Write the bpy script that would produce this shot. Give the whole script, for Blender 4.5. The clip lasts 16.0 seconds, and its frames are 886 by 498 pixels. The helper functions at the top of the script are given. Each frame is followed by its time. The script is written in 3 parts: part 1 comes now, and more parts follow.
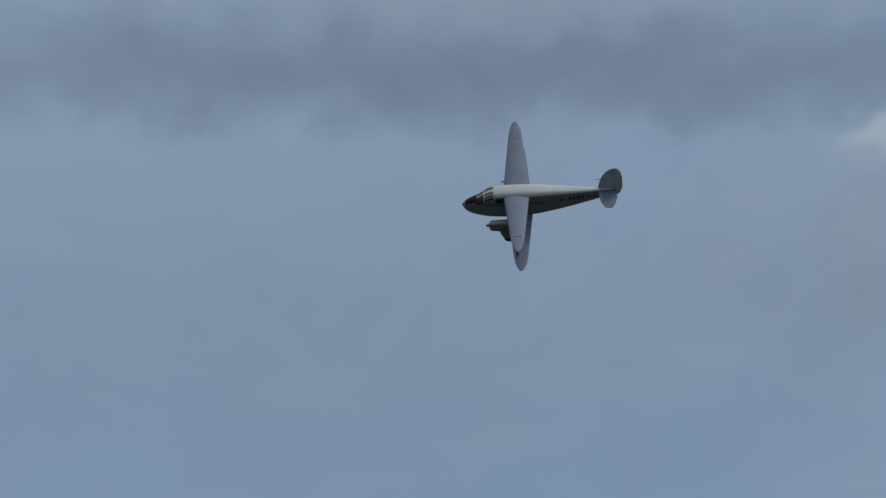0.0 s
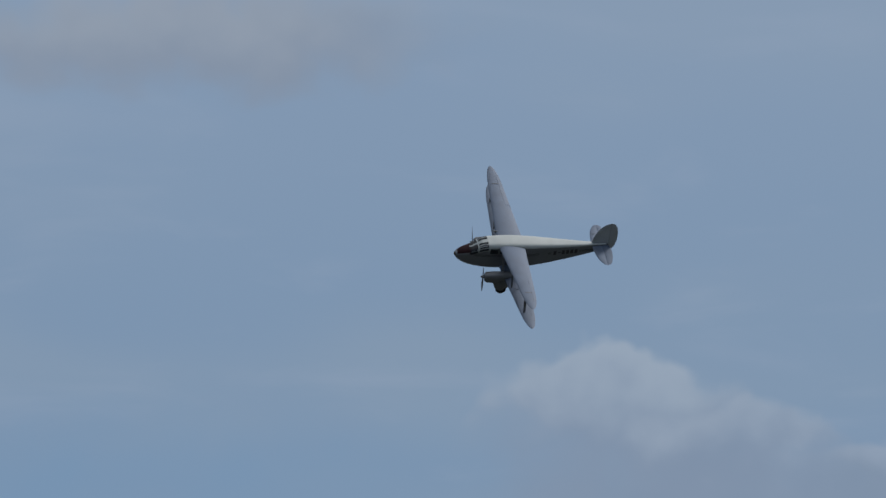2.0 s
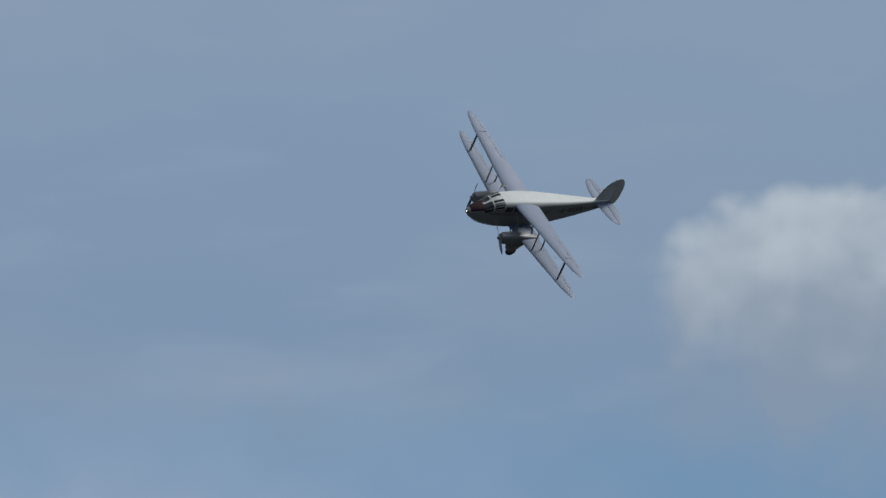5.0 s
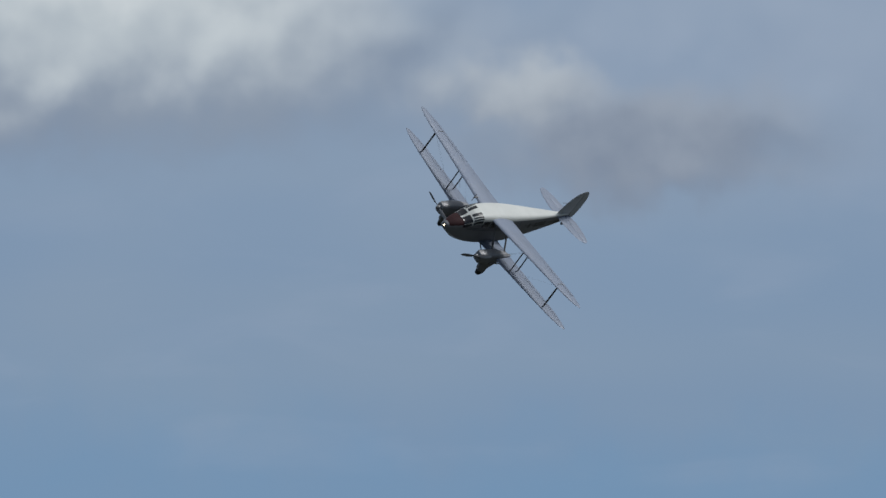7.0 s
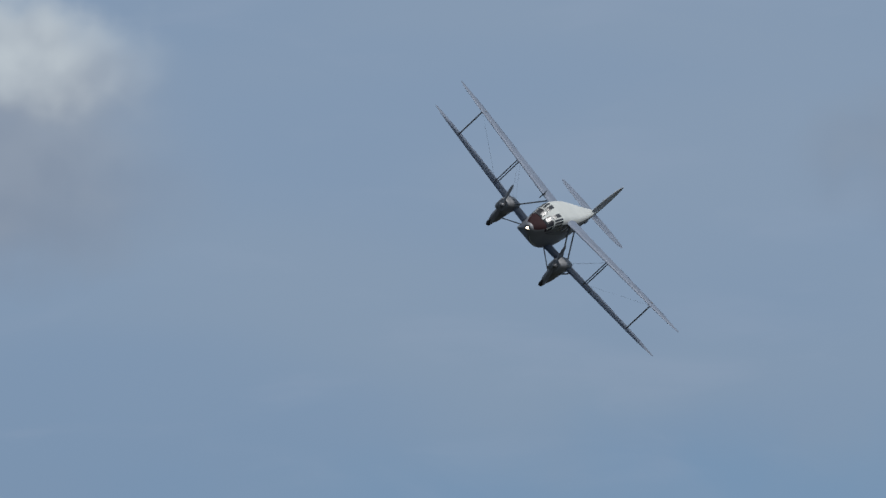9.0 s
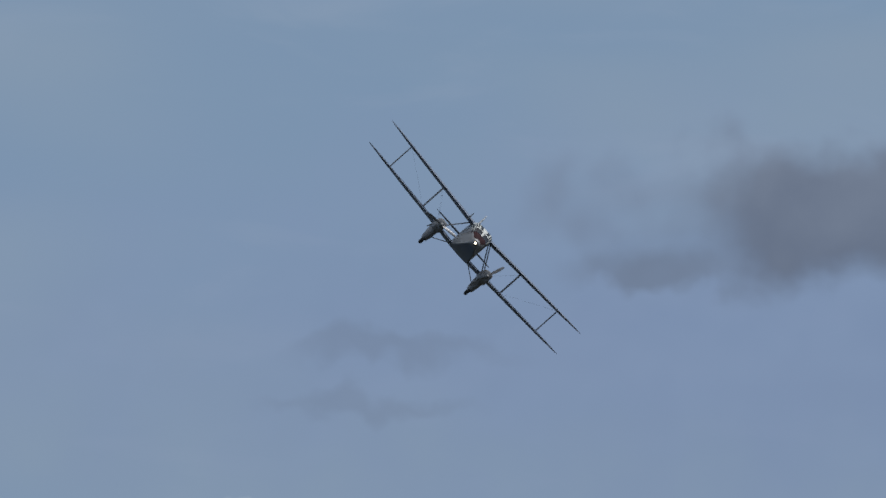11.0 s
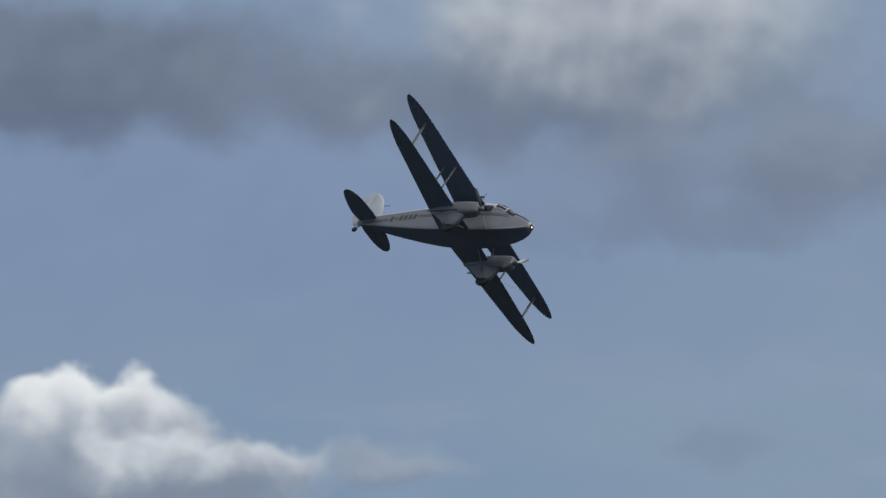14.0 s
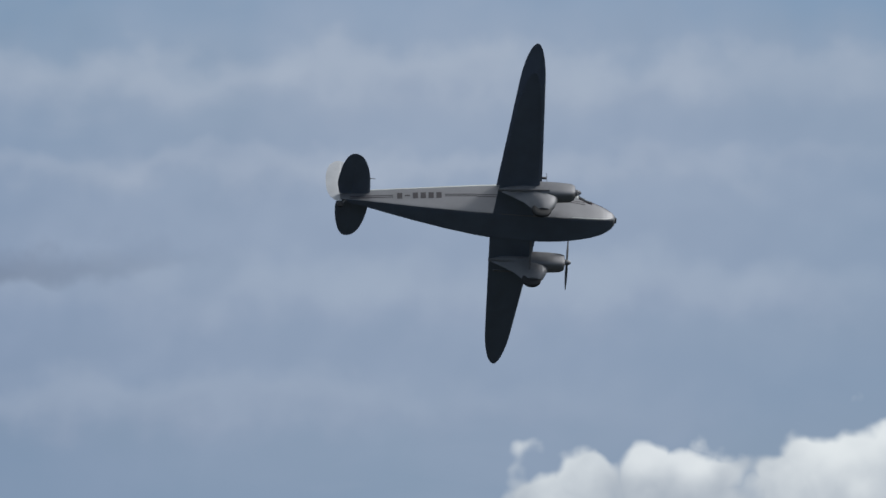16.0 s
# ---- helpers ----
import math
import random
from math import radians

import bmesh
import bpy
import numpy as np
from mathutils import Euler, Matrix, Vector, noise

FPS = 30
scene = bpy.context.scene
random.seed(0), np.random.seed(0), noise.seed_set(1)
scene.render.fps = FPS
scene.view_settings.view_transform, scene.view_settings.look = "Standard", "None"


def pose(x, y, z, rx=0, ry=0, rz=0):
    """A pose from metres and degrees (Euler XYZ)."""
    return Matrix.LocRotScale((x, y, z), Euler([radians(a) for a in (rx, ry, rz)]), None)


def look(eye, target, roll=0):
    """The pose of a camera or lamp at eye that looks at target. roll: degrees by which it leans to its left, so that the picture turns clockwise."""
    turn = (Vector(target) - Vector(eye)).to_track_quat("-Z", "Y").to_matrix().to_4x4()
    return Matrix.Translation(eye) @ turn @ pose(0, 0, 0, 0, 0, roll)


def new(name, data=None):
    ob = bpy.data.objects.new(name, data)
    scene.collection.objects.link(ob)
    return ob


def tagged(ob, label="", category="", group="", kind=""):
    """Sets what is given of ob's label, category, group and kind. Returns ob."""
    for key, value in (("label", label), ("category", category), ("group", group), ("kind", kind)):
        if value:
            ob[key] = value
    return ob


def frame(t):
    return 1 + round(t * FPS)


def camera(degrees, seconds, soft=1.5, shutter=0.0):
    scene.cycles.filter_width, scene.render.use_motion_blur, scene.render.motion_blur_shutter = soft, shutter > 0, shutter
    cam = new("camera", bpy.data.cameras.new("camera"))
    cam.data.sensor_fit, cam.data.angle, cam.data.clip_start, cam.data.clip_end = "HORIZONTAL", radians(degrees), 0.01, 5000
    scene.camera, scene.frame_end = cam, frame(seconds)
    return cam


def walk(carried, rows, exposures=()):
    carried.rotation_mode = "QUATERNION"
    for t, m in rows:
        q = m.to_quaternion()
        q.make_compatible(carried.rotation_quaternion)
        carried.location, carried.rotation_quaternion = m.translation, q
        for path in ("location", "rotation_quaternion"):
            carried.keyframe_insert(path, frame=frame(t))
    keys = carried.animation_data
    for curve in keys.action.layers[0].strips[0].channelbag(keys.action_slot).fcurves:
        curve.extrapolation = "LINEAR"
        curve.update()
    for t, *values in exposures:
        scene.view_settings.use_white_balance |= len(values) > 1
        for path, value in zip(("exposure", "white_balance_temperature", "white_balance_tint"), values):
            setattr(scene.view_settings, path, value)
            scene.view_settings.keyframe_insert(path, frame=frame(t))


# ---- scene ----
cam = camera(5.0, 16.0, soft=1.5)
walk(cam, [
    (0.00, pose(0, 0, 1.7, 99.000, 0, -0.000)),
    (0.25, pose(0, 0, 1.7, 99.000, 0, 1.194)),
    (0.50, pose(0, 0, 1.7, 99.000, 0, 2.388)),
    (0.75, pose(0, 0, 1.7, 99.000, 0, 3.596)),
    (1.00, pose(0, 0, 1.7, 99.000, 0, 4.777)),
    (1.25, pose(0, 0, 1.7, 99.000, 0, 5.866)),
    (1.50, pose(0, 0, 1.7, 99.000, 0, 6.942)),
    (1.75, pose(0, 0, 1.7, 99.000, 0, 8.079)),
    (2.00, pose(0, 0, 1.7, 99.000, 0, 9.231)),
    (2.25, pose(0, 0, 1.7, 99.000, 0, 10.372)),
    (2.50, pose(0, 0, 1.7, 99.000, 0, 11.522)),
    (2.75, pose(0, 0, 1.7, 99.000, 0, 12.698)),
    (3.00, pose(0, 0, 1.7, 99.000, 0, 13.878)),
    (3.25, pose(0, 0, 1.7, 99.000, 0, 15.043)),
    (3.50, pose(0, 0, 1.7, 99.000, 0, 16.202)),
    (3.75, pose(0, 0, 1.7, 99.000, 0, 17.355)),
    (4.00, pose(0, 0, 1.7, 99.000, 0, 18.510)),
    (4.25, pose(0, 0, 1.7, 99.000, 0, 19.669)),
    (4.50, pose(0, 0, 1.7, 99.000, 0, 20.796)),
    (4.75, pose(0, 0, 1.7, 99.000, 0, 21.913)),
    (5.00, pose(0, 0, 1.7, 99.000, 0, 23.032)),
    (5.25, pose(0, 0, 1.7, 99.000, 0, 24.134)),
    (5.50, pose(0, 0, 1.7, 99.000, 0, 25.209)),
    (5.75, pose(0, 0, 1.7, 99.000, 0, 26.272)),
    (6.00, pose(0, 0, 1.7, 98.988, 0, 27.335)),
    (6.25, pose(0, 0, 1.7, 98.992, 0, 28.383)),
    (6.50, pose(0, 0, 1.7, 99.051, 0, 29.403)),
    (6.75, pose(0, 0, 1.7, 99.098, 0, 30.460)),
    (7.00, pose(0, 0, 1.7, 99.153, 0, 31.555)),
    (7.25, pose(0, 0, 1.7, 99.255, 0, 32.688)),
    (7.50, pose(0, 0, 1.7, 99.360, 0, 33.837)),
    (7.75, pose(0, 0, 1.7, 99.434, 0, 35.014)),
    (8.00, pose(0, 0, 1.7, 99.491, 0, 36.119)),
    (8.25, pose(0, 0, 1.7, 99.531, 0, 37.020)),
    (8.50, pose(0, 0, 1.7, 99.568, 0, 37.826)),
    (8.75, pose(0, 0, 1.7, 99.614, 0, 38.636)),
    (9.00, pose(0, 0, 1.7, 99.670, 0, 39.353)),
    (9.25, pose(0, 0, 1.7, 99.761, 0, 39.872)),
    (9.50, pose(0, 0, 1.7, 99.826, 0, 40.318)),
    (9.75, pose(0, 0, 1.7, 99.772, 0, 40.784)),
    (10.00, pose(0, 0, 1.7, 99.332, 0, 41.195)),
    (10.25, pose(0, 0, 1.7, 98.663, 0, 41.535)),
    (10.50, pose(0, 0, 1.7, 97.782, 0, 41.792)),
    (10.75, pose(0, 0, 1.7, 96.832, 0, 41.990)),
    (11.00, pose(0, 0, 1.7, 95.862, 0, 42.143)),
    (11.25, pose(0, 0, 1.7, 94.987, 0, 42.248)),
    (11.50, pose(0, 0, 1.7, 94.442, 0, 42.318)),
    (11.75, pose(0, 0, 1.7, 94.168, 0, 42.332)),
    (12.00, pose(0, 0, 1.7, 94.195, 0, 42.242)),
    (12.25, pose(0, 0, 1.7, 94.241, 0, 42.058)),
    (12.50, pose(0, 0, 1.7, 94.297, 0, 41.741)),
    (12.75, pose(0, 0, 1.7, 94.378, 0, 41.228)),
    (13.00, pose(0, 0, 1.7, 94.491, 0, 40.602)),
    (13.25, pose(0, 0, 1.7, 94.671, 0, 39.971)),
    (13.50, pose(0, 0, 1.7, 94.851, 0, 39.205)),
    (13.75, pose(0, 0, 1.7, 94.952, 0, 38.150)),
    (14.00, pose(0, 0, 1.7, 95.043, 0, 36.978)),
    (14.25, pose(0, 0, 1.7, 95.181, 0, 35.853)),
    (14.50, pose(0, 0, 1.7, 95.323, 0, 34.644)),
    (14.75, pose(0, 0, 1.7, 95.445, 0, 33.254)),
    (15.00, pose(0, 0, 1.7, 95.553, 0, 31.739)),
    (15.25, pose(0, 0, 1.7, 95.646, 0, 30.091)),
    (15.50, pose(0, 0, 1.7, 95.732, 0, 28.415)),
    (15.75, pose(0, 0, 1.7, 95.818, 0, 26.838)),
    (16.00, pose(0, 0, 1.7, 95.904, 0, 25.284)),
])

SPAN = 7.315          # half span, metres
AZ_SKY, EL_SKY = 0.0032275, 9.0   # degrees of azimuth per sky unit, height of the sky's datum

# ---------------------------------------------------------------- world and light
world = bpy.data.worlds.new("overcast_sky")
scene.world = world
world.use_nodes = True
wt = world.node_tree
wt.nodes.clear()


def srgb(r, g, b):
    f = lambda c: ((c / 255 + 0.055) / 1.055) ** 2.4 if c > 10 else c / 255 / 12.92
    return (f(r), f(g), f(b), 1.0)


class Net:
    """Short ways to add nodes to one node tree."""

    def __init__(self, tree):
        self.tree = tree

    def node(self, kind, **settings):
        n = self.tree.nodes.new(kind)
        for key, value in settings.items():
            setattr(n, key, value)
        return n

    def put(self, socket, value):
        if isinstance(value, bpy.types.NodeSocket):
            self.tree.links.new(value, socket)
        else:
            socket.default_value = value

    def math(self, op, a, b=0.0, c=0.0, clamp=False):
        n = self.node("ShaderNodeMath", operation=op, use_clamp=clamp)
        for s, v in zip(n.inputs, (a, b, c)):
            self.put(s, v)
        return n.outputs[0]

    def span(self, value, a, b, lo=0.0, hi=1.0, smooth=True):
        n = self.node("ShaderNodeMapRange", interpolation_type="SMOOTHSTEP" if smooth else "LINEAR")
        for s, v in zip(n.inputs, (value, a, b, lo, hi)):
            self.put(s, v)
        return n.outputs[0]

    def mix(self, f, a, b, blend="MIX"):
        n = self.node("ShaderNodeMix", data_type="RGBA", blend_type=blend)
        self.put(n.inputs[0], f), self.put(n.inputs[6], a), self.put(n.inputs[7], b)
        return n.outputs[2]

    def noise(self, vector, scale, detail=4.0, rough=0.55, distortion=0.0):
        n = self.node("ShaderNodeTexNoise")
        self.put(n.inputs["Vector"], vector)
        for key, value in (("Scale", scale), ("Detail", detail), ("Roughness", rough), ("Distortion", distortion)):
            n.inputs[key].default_value = value
        return n.outputs["Fac"]

    def vector(self, x, y, z=0.0):
        n = self.node("ShaderNodeCombineXYZ")
        for s, v in zip(n.inputs, (x, y, z)):
            self.put(s, v)
        return n.outputs[0]


net = Net(wt)
way = net.node("ShaderNodeTexCoord").outputs["Generated"]
split = net.node("ShaderNodeSeparateXYZ")
wt.links.new(way, split.inputs[0])
azim = net.math("MULTIPLY", net.math("ARCTAN2", split.outputs[0], split.outputs[1]), 57.29578)
elev = net.math("MULTIPLY", net.math("ARCSINE", split.outputs[2]), 57.29578)
iso = net.vector(azim, elev)
iso_lit = net.vector(net.math("ADD", azim, 0.05), net.math("ADD", elev, -0.13))
streak = net.vector(azim, net.math("MULTIPLY", elev, 3.4), 7.0)
puff = net.noise(iso, 1.6, 2.4, 0.45, 0.1)
puff_lit = net.noise(iso_lit, 1.6, 2.4, 0.45, 0.1)
wisp = net.noise(iso, 5.0, 3.0, 0.5)
broad = net.noise(streak, 0.22, 2.0, 0.5, 0.2)
band = net.noise(streak, 0.8, 4.0, 0.5, 0.4)
off = lambda n, a: net.math("MULTIPLY", net.math("SUBTRACT", n, 0.5), a)
au = net.math("ADD", azim, net.math("ADD", off(puff, 0.9), off(wisp, 0.12)))
ev = net.math("ADD", elev, net.math("ADD", off(net.noise(iso, 2.1, 3.0, 0.5), 0.55), off(wisp, 0.10)))
relief = net.math("SUBTRACT", puff, puff_lit)

sky = net.node("ShaderNodeTexSky", sky_type="NISHITA", sun_disc=False, sun_elevation=radians(46), sun_rotation=radians(57))
blue = net.mix(1.0, sky.outputs[0], (0.1, 0.1, 0.1, 1.0), "MULTIPLY")
veil = net.mix(net.span(broad, 0.36, 0.64), srgb(121, 145, 173), srgb(130, 150, 173))
veil = net.mix(net.math("MULTIPLY", net.span(band, 0.48, 0.75), 0.30), veil, srgb(146, 161, 183))
air = net.mix(0.95, blue, veil)
# the haze pales upwards
air = net.mix(net.math("MULTIPLY", net.span(elev, 8.0, 10.3), 0.5), air, srgb(137, 156, 180))
# an overcast sky is brightest overhead
air = net.mix(net.span(elev, 16.0, 62.0), air, (0.68, 0.72, 0.77, 1.0))


knob = net.math("ABSOLUTE", net.math("SUBTRACT", net.noise(iso, 2.2, 2.6, 0.45, 0.1), 0.5))


def cloud(x, y, rx, ry, top, base, cover=1.0, soft=0.55, flatness=1.5, rough=0.9, heap=0.0):
    """One bank of cloud: its middle and half sizes in sky units, the colours of its crown and base; heap makes it a cauliflower."""
    global air
    u0, v0, ru, rv = x * AZ_SKY, EL_SKY - y * 5 / 1568, rx * AZ_SKY, ry * 5 / 1568
    du = net.math("DIVIDE", net.math("SUBTRACT", au, u0), ru)
    dv = net.math("DIVIDE", net.math("SUBTRACT", ev, v0), rv)
    low = net.math("MULTIPLY", net.math("MINIMUM", dv, 0.0), flatness)
    dv2 = net.math("ADD", net.math("MAXIMUM", dv, 0.0), low)
    d = net.math("SQRT", net.math("ADD", net.math("MULTIPLY", du, du), net.math("MULTIPLY", dv2, dv2)))
    d = net.math("ADD", d, off(puff, -rough))
    lift = net.math("MULTIPLY", relief, 2.2)
    wide = soft
    if heap:
        bulge = net.math("SUBTRACT", knob, 0.10)
        d = net.math("MULTIPLY_ADD", bulge, -1.1 * heap, d)
        lift = net.math("MULTIPLY_ADD", bulge, 1.3 * heap, lift)
        # a firm crown over a base that dissolves
        wide = net.span(dv, -0.5, 0.35, soft * 1.6, soft * 0.48)
    mask = net.math("MULTIPLY", net.span(d, net.math("MULTIPLY_ADD", wide, 0.35, 1.0), net.math("SUBTRACT", 1.0, wide)), cover)
    lit = net.span(net.math("ADD", dv, net.math("ADD", lift, off(wisp, 0.2))), *((-0.6, 1.05) if heap else (-0.85, 0.8)))
    air = net.mix(mask, air, net.mix(lit, base, top))


GREY, DIM, WHITE = srgb(118, 129, 147), srgb(141, 151, 166), srgb(203, 211, 217)
DARK = srgb(104, 116, 136)
# the clear strip low in the sky, and the brighter veils
CLEAR = srgb(112, 146, 179)
cloud(-7600, 440, 5000, 190, CLEAR, CLEAR, 0.85, 0.9, 1.0, 0.5)
cloud(-13400, 1990, 1500, 200, CLEAR, CLEAR, 0.8, 0.9, 1.0, 0.5)
cloud(-12300, 1150, 2100, 420, srgb(127, 146, 177), srgb(121, 140, 172), 0.85, 0.9, 1.0, 0.5)
cloud(-9300, 1110, 1500, 420, srgb(131, 149, 179), srgb(123, 142, 171), 0.85, 0.9, 1.0, 0.5)
cloud(-7800, 900, 1150, 640, srgb(152, 167, 189), srgb(142, 158, 182), 0.9, 0.8, 1.0, 0.5)
cloud(-7900, 680, 1200, 70, srgb(168, 180, 197), srgb(152, 166, 187), 0.8, 0.9, 1.0, 1.2)
cloud(-8000, 830, 1000, 45, srgb(166, 178, 196), srgb(152, 166, 187), 0.7, 0.9, 1.0, 1.3)
cloud(-7700, 1050, 1000, 70, srgb(160, 174, 193), srgb(150, 164, 186), 0.7, 0.9, 1.0, 1.3)
cloud(-8300, 1250, 900, 60, srgb(156, 170, 190), srgb(146, 160, 182), 0.6, 0.9, 1.0, 1.3)
# the first stretch, seen from right to left
cloud(-100, 150, 1500, 480, srgb(126, 145, 166), srgb(119, 139, 163), 0.8, 0.9, 1.0, 0.5)
cloud(60, -330, 1700, 125, srgb(114, 129, 151), srgb(104, 119, 142), 0.85, 0.85, 1.0, 0.3)
cloud(200, -470, 1300, 60, srgb(138, 150, 166), srgb(128, 140, 158), 0.7, 0.9, 1.0, 0.7)
cloud(740, 0, 300, 240, srgb(134, 148, 168), srgb(124, 137, 156), 0.75, 0.9, 1.0, 0.5)
cloud(790, -190, 150, 60, srgb(170, 182, 192), srgb(148, 160, 176), 0.7, 0.95, 1.0, 0.6)
cloud(-2300, 440, 560, 110, srgb(134, 151, 173), srgb(122, 140, 164), 0.85, 0.8, 0.6, 0.5)
cloud(-2560, 295, 250, 110, srgb(150, 165, 183), srgb(128, 145, 168), 0.95, 0.5, 0.5, 0.6, 0.6)
cloud(-2370, 355, 230, 90, srgb(147, 162, 181), srgb(127, 144, 167), 0.85, 0.55, 0.5, 0.5, 0.5)
cloud(-2060, 400, 170, 75, srgb(145, 160, 180), srgb(128, 145, 167), 0.85, 0.55, 0.5, 0.5, 0.5)
cloud(-3330, -370, 520, 115, srgb(146, 156, 170), srgb(132, 144, 162), 0.8, 0.6, 1.1)
cloud(-3749, 460, 70, 40, WHITE, DIM, 0.8, 0.6)
cloud(-4700, 240, 900, 60, srgb(137, 159, 183), srgb(130, 152, 178), 0.8, 0.9, 1.0)
cloud(-4750, -330, 900, 120, srgb(140, 156, 179), srgb(132, 149, 174), 0.7, 0.9, 1.0)
cloud(-5650, -330, 260, 60, srgb(154, 165, 179), srgb(146, 158, 174), 0.6, 0.9, 1.0)
cloud(-6390, 130, 400, 230, srgb(164, 176, 189), srgb(134, 150, 170), 0.92, 0.5, 0.8, 0.25, 0.5)
cloud(-6450, 50, 280, 140, srgb(182, 193, 203), srgb(142, 156, 173), 0.72, 0.75, 0.8, 0.3, 0.5)
# the second stretch
cloud(-11300, 330, 1500, 230, CLEAR, CLEAR, 0.6, 0.95, 1.0, 0.4)
cloud(-8410, -360, 80, 32, DARK, DARK, 0.75, 0.8, 1.0)
cloud(-8230, -250, 260, 38, DARK, DARK, 0.6, 0.9, 1.0)
cloud(-8950, -400, 1100, 290, srgb(151, 166, 186), srgb(142, 158, 180), 0.8, 0.9, 1.0)
cloud(-9420, -230, 360, 130, srgb(150, 160, 174), srgb(122, 134, 153), 0.9, 0.7, 1.3)
cloud(-9640, -320, 160, 85, srgb(184, 192, 199), srgb(150, 160, 173), 0.9, 0.7, 1.3)
cloud(-10450, -400, 860, 205, srgb(160, 171, 184), srgb(122, 136, 157), 0.95, 0.6, 1.0, 0.3)
cloud(-11000, -370, 460, 180, srgb(132, 145, 163), srgb(114, 128, 150), 0.85, 0.8, 1.0, 0.3)
cloud(-10310, -440, 480, 205, srgb(205, 213, 217), srgb(150, 162, 176), 0.95, 0.9, 1.0, 0.4)
cloud(-10400, -500, 480, 140, srgb(230, 234, 235), srgb(180, 190, 197), 0.92, 0.85, 1.0, 0.5, 0.5)
cloud(-13050, -340, 430, 220, srgb(146, 157, 172), srgb(128, 141, 160), 0.85, 0.7, 1.1)
cloud(-13090, -520, 410, 160, srgb(192, 201, 207), srgb(140, 151, 167), 0.9, 0.5, 1.2)
# the third stretch
cloud(-13130, 1163, 210, 28, DARK, DARK, 0.28, 0.9, 1.0, 1.2)
cloud(-13190, 1258, 200, 24, DARK, DARK, 0.25, 0.9, 1.0, 1.2)
cloud(-11030, 1190, 350, 50, GREY, DARK, 0.45, 0.9, 1.0, 1.0)
cloud(-11000, 1590, 130, 40, GREY, DARK, 0.25, 0.9, 1.0, 1.0)
cloud(-13350, 1605, 430, 100, srgb(136, 146, 162), srgb(113, 124, 143), 0.85, 0.7, 1.0, 0.7, 1.0)
cloud(-13340, 1515, 230, 95, srgb(194, 203, 210), srgb(126, 137, 154), 0.95, 0.45, 1.0, 0.7, 1.0)
cloud(-13150, 1560, 200, 80, srgb(180, 189, 199), srgb(124, 135, 153), 0.9, 0.5, 1.0, 0.7, 1.0)
cloud(-12060, 1690, 380, 75, srgb(138, 150, 167), srgb(116, 129, 149), 0.85, 0.8, 0.9, 0.4)
cloud(-12000, 1645, 350, 120, srgb(196, 204, 213), srgb(122, 134, 154), 0.9, 0.6, 0.8, 0.3, 0.6)
cloud(-12080, 1570, 200, 120, srgb(230, 234, 236), srgb(134, 146, 163), 0.97, 0.5, 0.8, 0.5, 0.8)
cloud(-11910, 1635, 225, 95, srgb(216, 222, 227), srgb(128, 140, 158), 0.93, 0.55, 0.8, 0.5, 0.8)
cloud(-11537, 1635, 150, 50, srgb(158, 167, 181), srgb(122, 133, 151), 0.7, 0.8)
cloud(-12200, 920, 620, 150, srgb(112, 123, 142), srgb(98, 109, 129), 0.92, 0.55, 1.0)
cloud(-12690, 1030, 180, 60, DARK, DARK, 0.6, 0.8)
cloud(-11350, 970, 620, 120, srgb(124, 135, 153), srgb(106, 117, 137), 0.88, 0.7, 1.0)
cloud(-11150, 840, 440, 210, srgb(190, 197, 203), srgb(126, 136, 153), 0.92, 0.6, 1.1)
cloud(-10750, 1090, 560, 105, srgb(130, 141, 159), srgb(112, 123, 143), 0.85, 0.7, 1.0)
cloud(-10080, 1150, 260, 130, srgb(154, 162, 175), srgb(130, 141, 158), 0.8, 0.7, 1.1)
cloud(-9330, 760, 580, 220, srgb(172, 179, 189), srgb(126, 137, 155), 0.95, 0.5, 1.0, 0.45, 0.3)
cloud(-9820, 830, 150, 70, srgb(165, 173, 185), srgb(134, 145, 161), 0.8, 0.6, 1.0)
cloud(-9750, 1270, 600, 120, srgb(138, 147, 163), srgb(114, 125, 144), 0.85, 0.7, 1.0)
cloud(-9400, 1235, 230, 120, srgb(178, 187, 197), srgb(128, 140, 158), 0.9, 0.6, 0.9, 0.5, 0.7)
cloud(-10150, 1480, 900, 50, srgb(142, 157, 180), srgb(134, 150, 174), 0.7, 0.9, 1.0)
cloud(-8700, 1000, 420, 50, srgb(112, 125, 147), DARK, 0.5, 0.9)
cloud(-7620, 1440, 130, 110, srgb(214, 221, 226), srgb(164, 174, 186), 0.95, 0.4, 1.5, 0.7, 1.0)
cloud(-7430, 1415, 130, 120, srgb(222, 228, 232), srgb(164, 174, 186), 0.95, 0.4, 1.5, 0.7, 1.0)
cloud(-7130, 1425, 240, 150, srgb(226, 232, 235), srgb(166, 176, 188), 0.97, 0.35, 1.5, 0.7, 1.0)

back = net.node("ShaderNodeBackground")
wt.links.new(air, back.inputs[0])
back.inputs[1].default_value = 1.0
wt.links.new(back.outputs[0], net.node("ShaderNodeOutputWorld").inputs[0])

sun_data = bpy.data.lights.new("sun", "SUN")
sun_data.energy, sun_data.angle, sun_data.color = 2.8, radians(14), (1.0, 0.985, 0.97)
sun = new("sun", sun_data)
sun.matrix_basis = look((60, 39, 75), (0, 0, 0))
scene.view_settings.exposure = 0.0


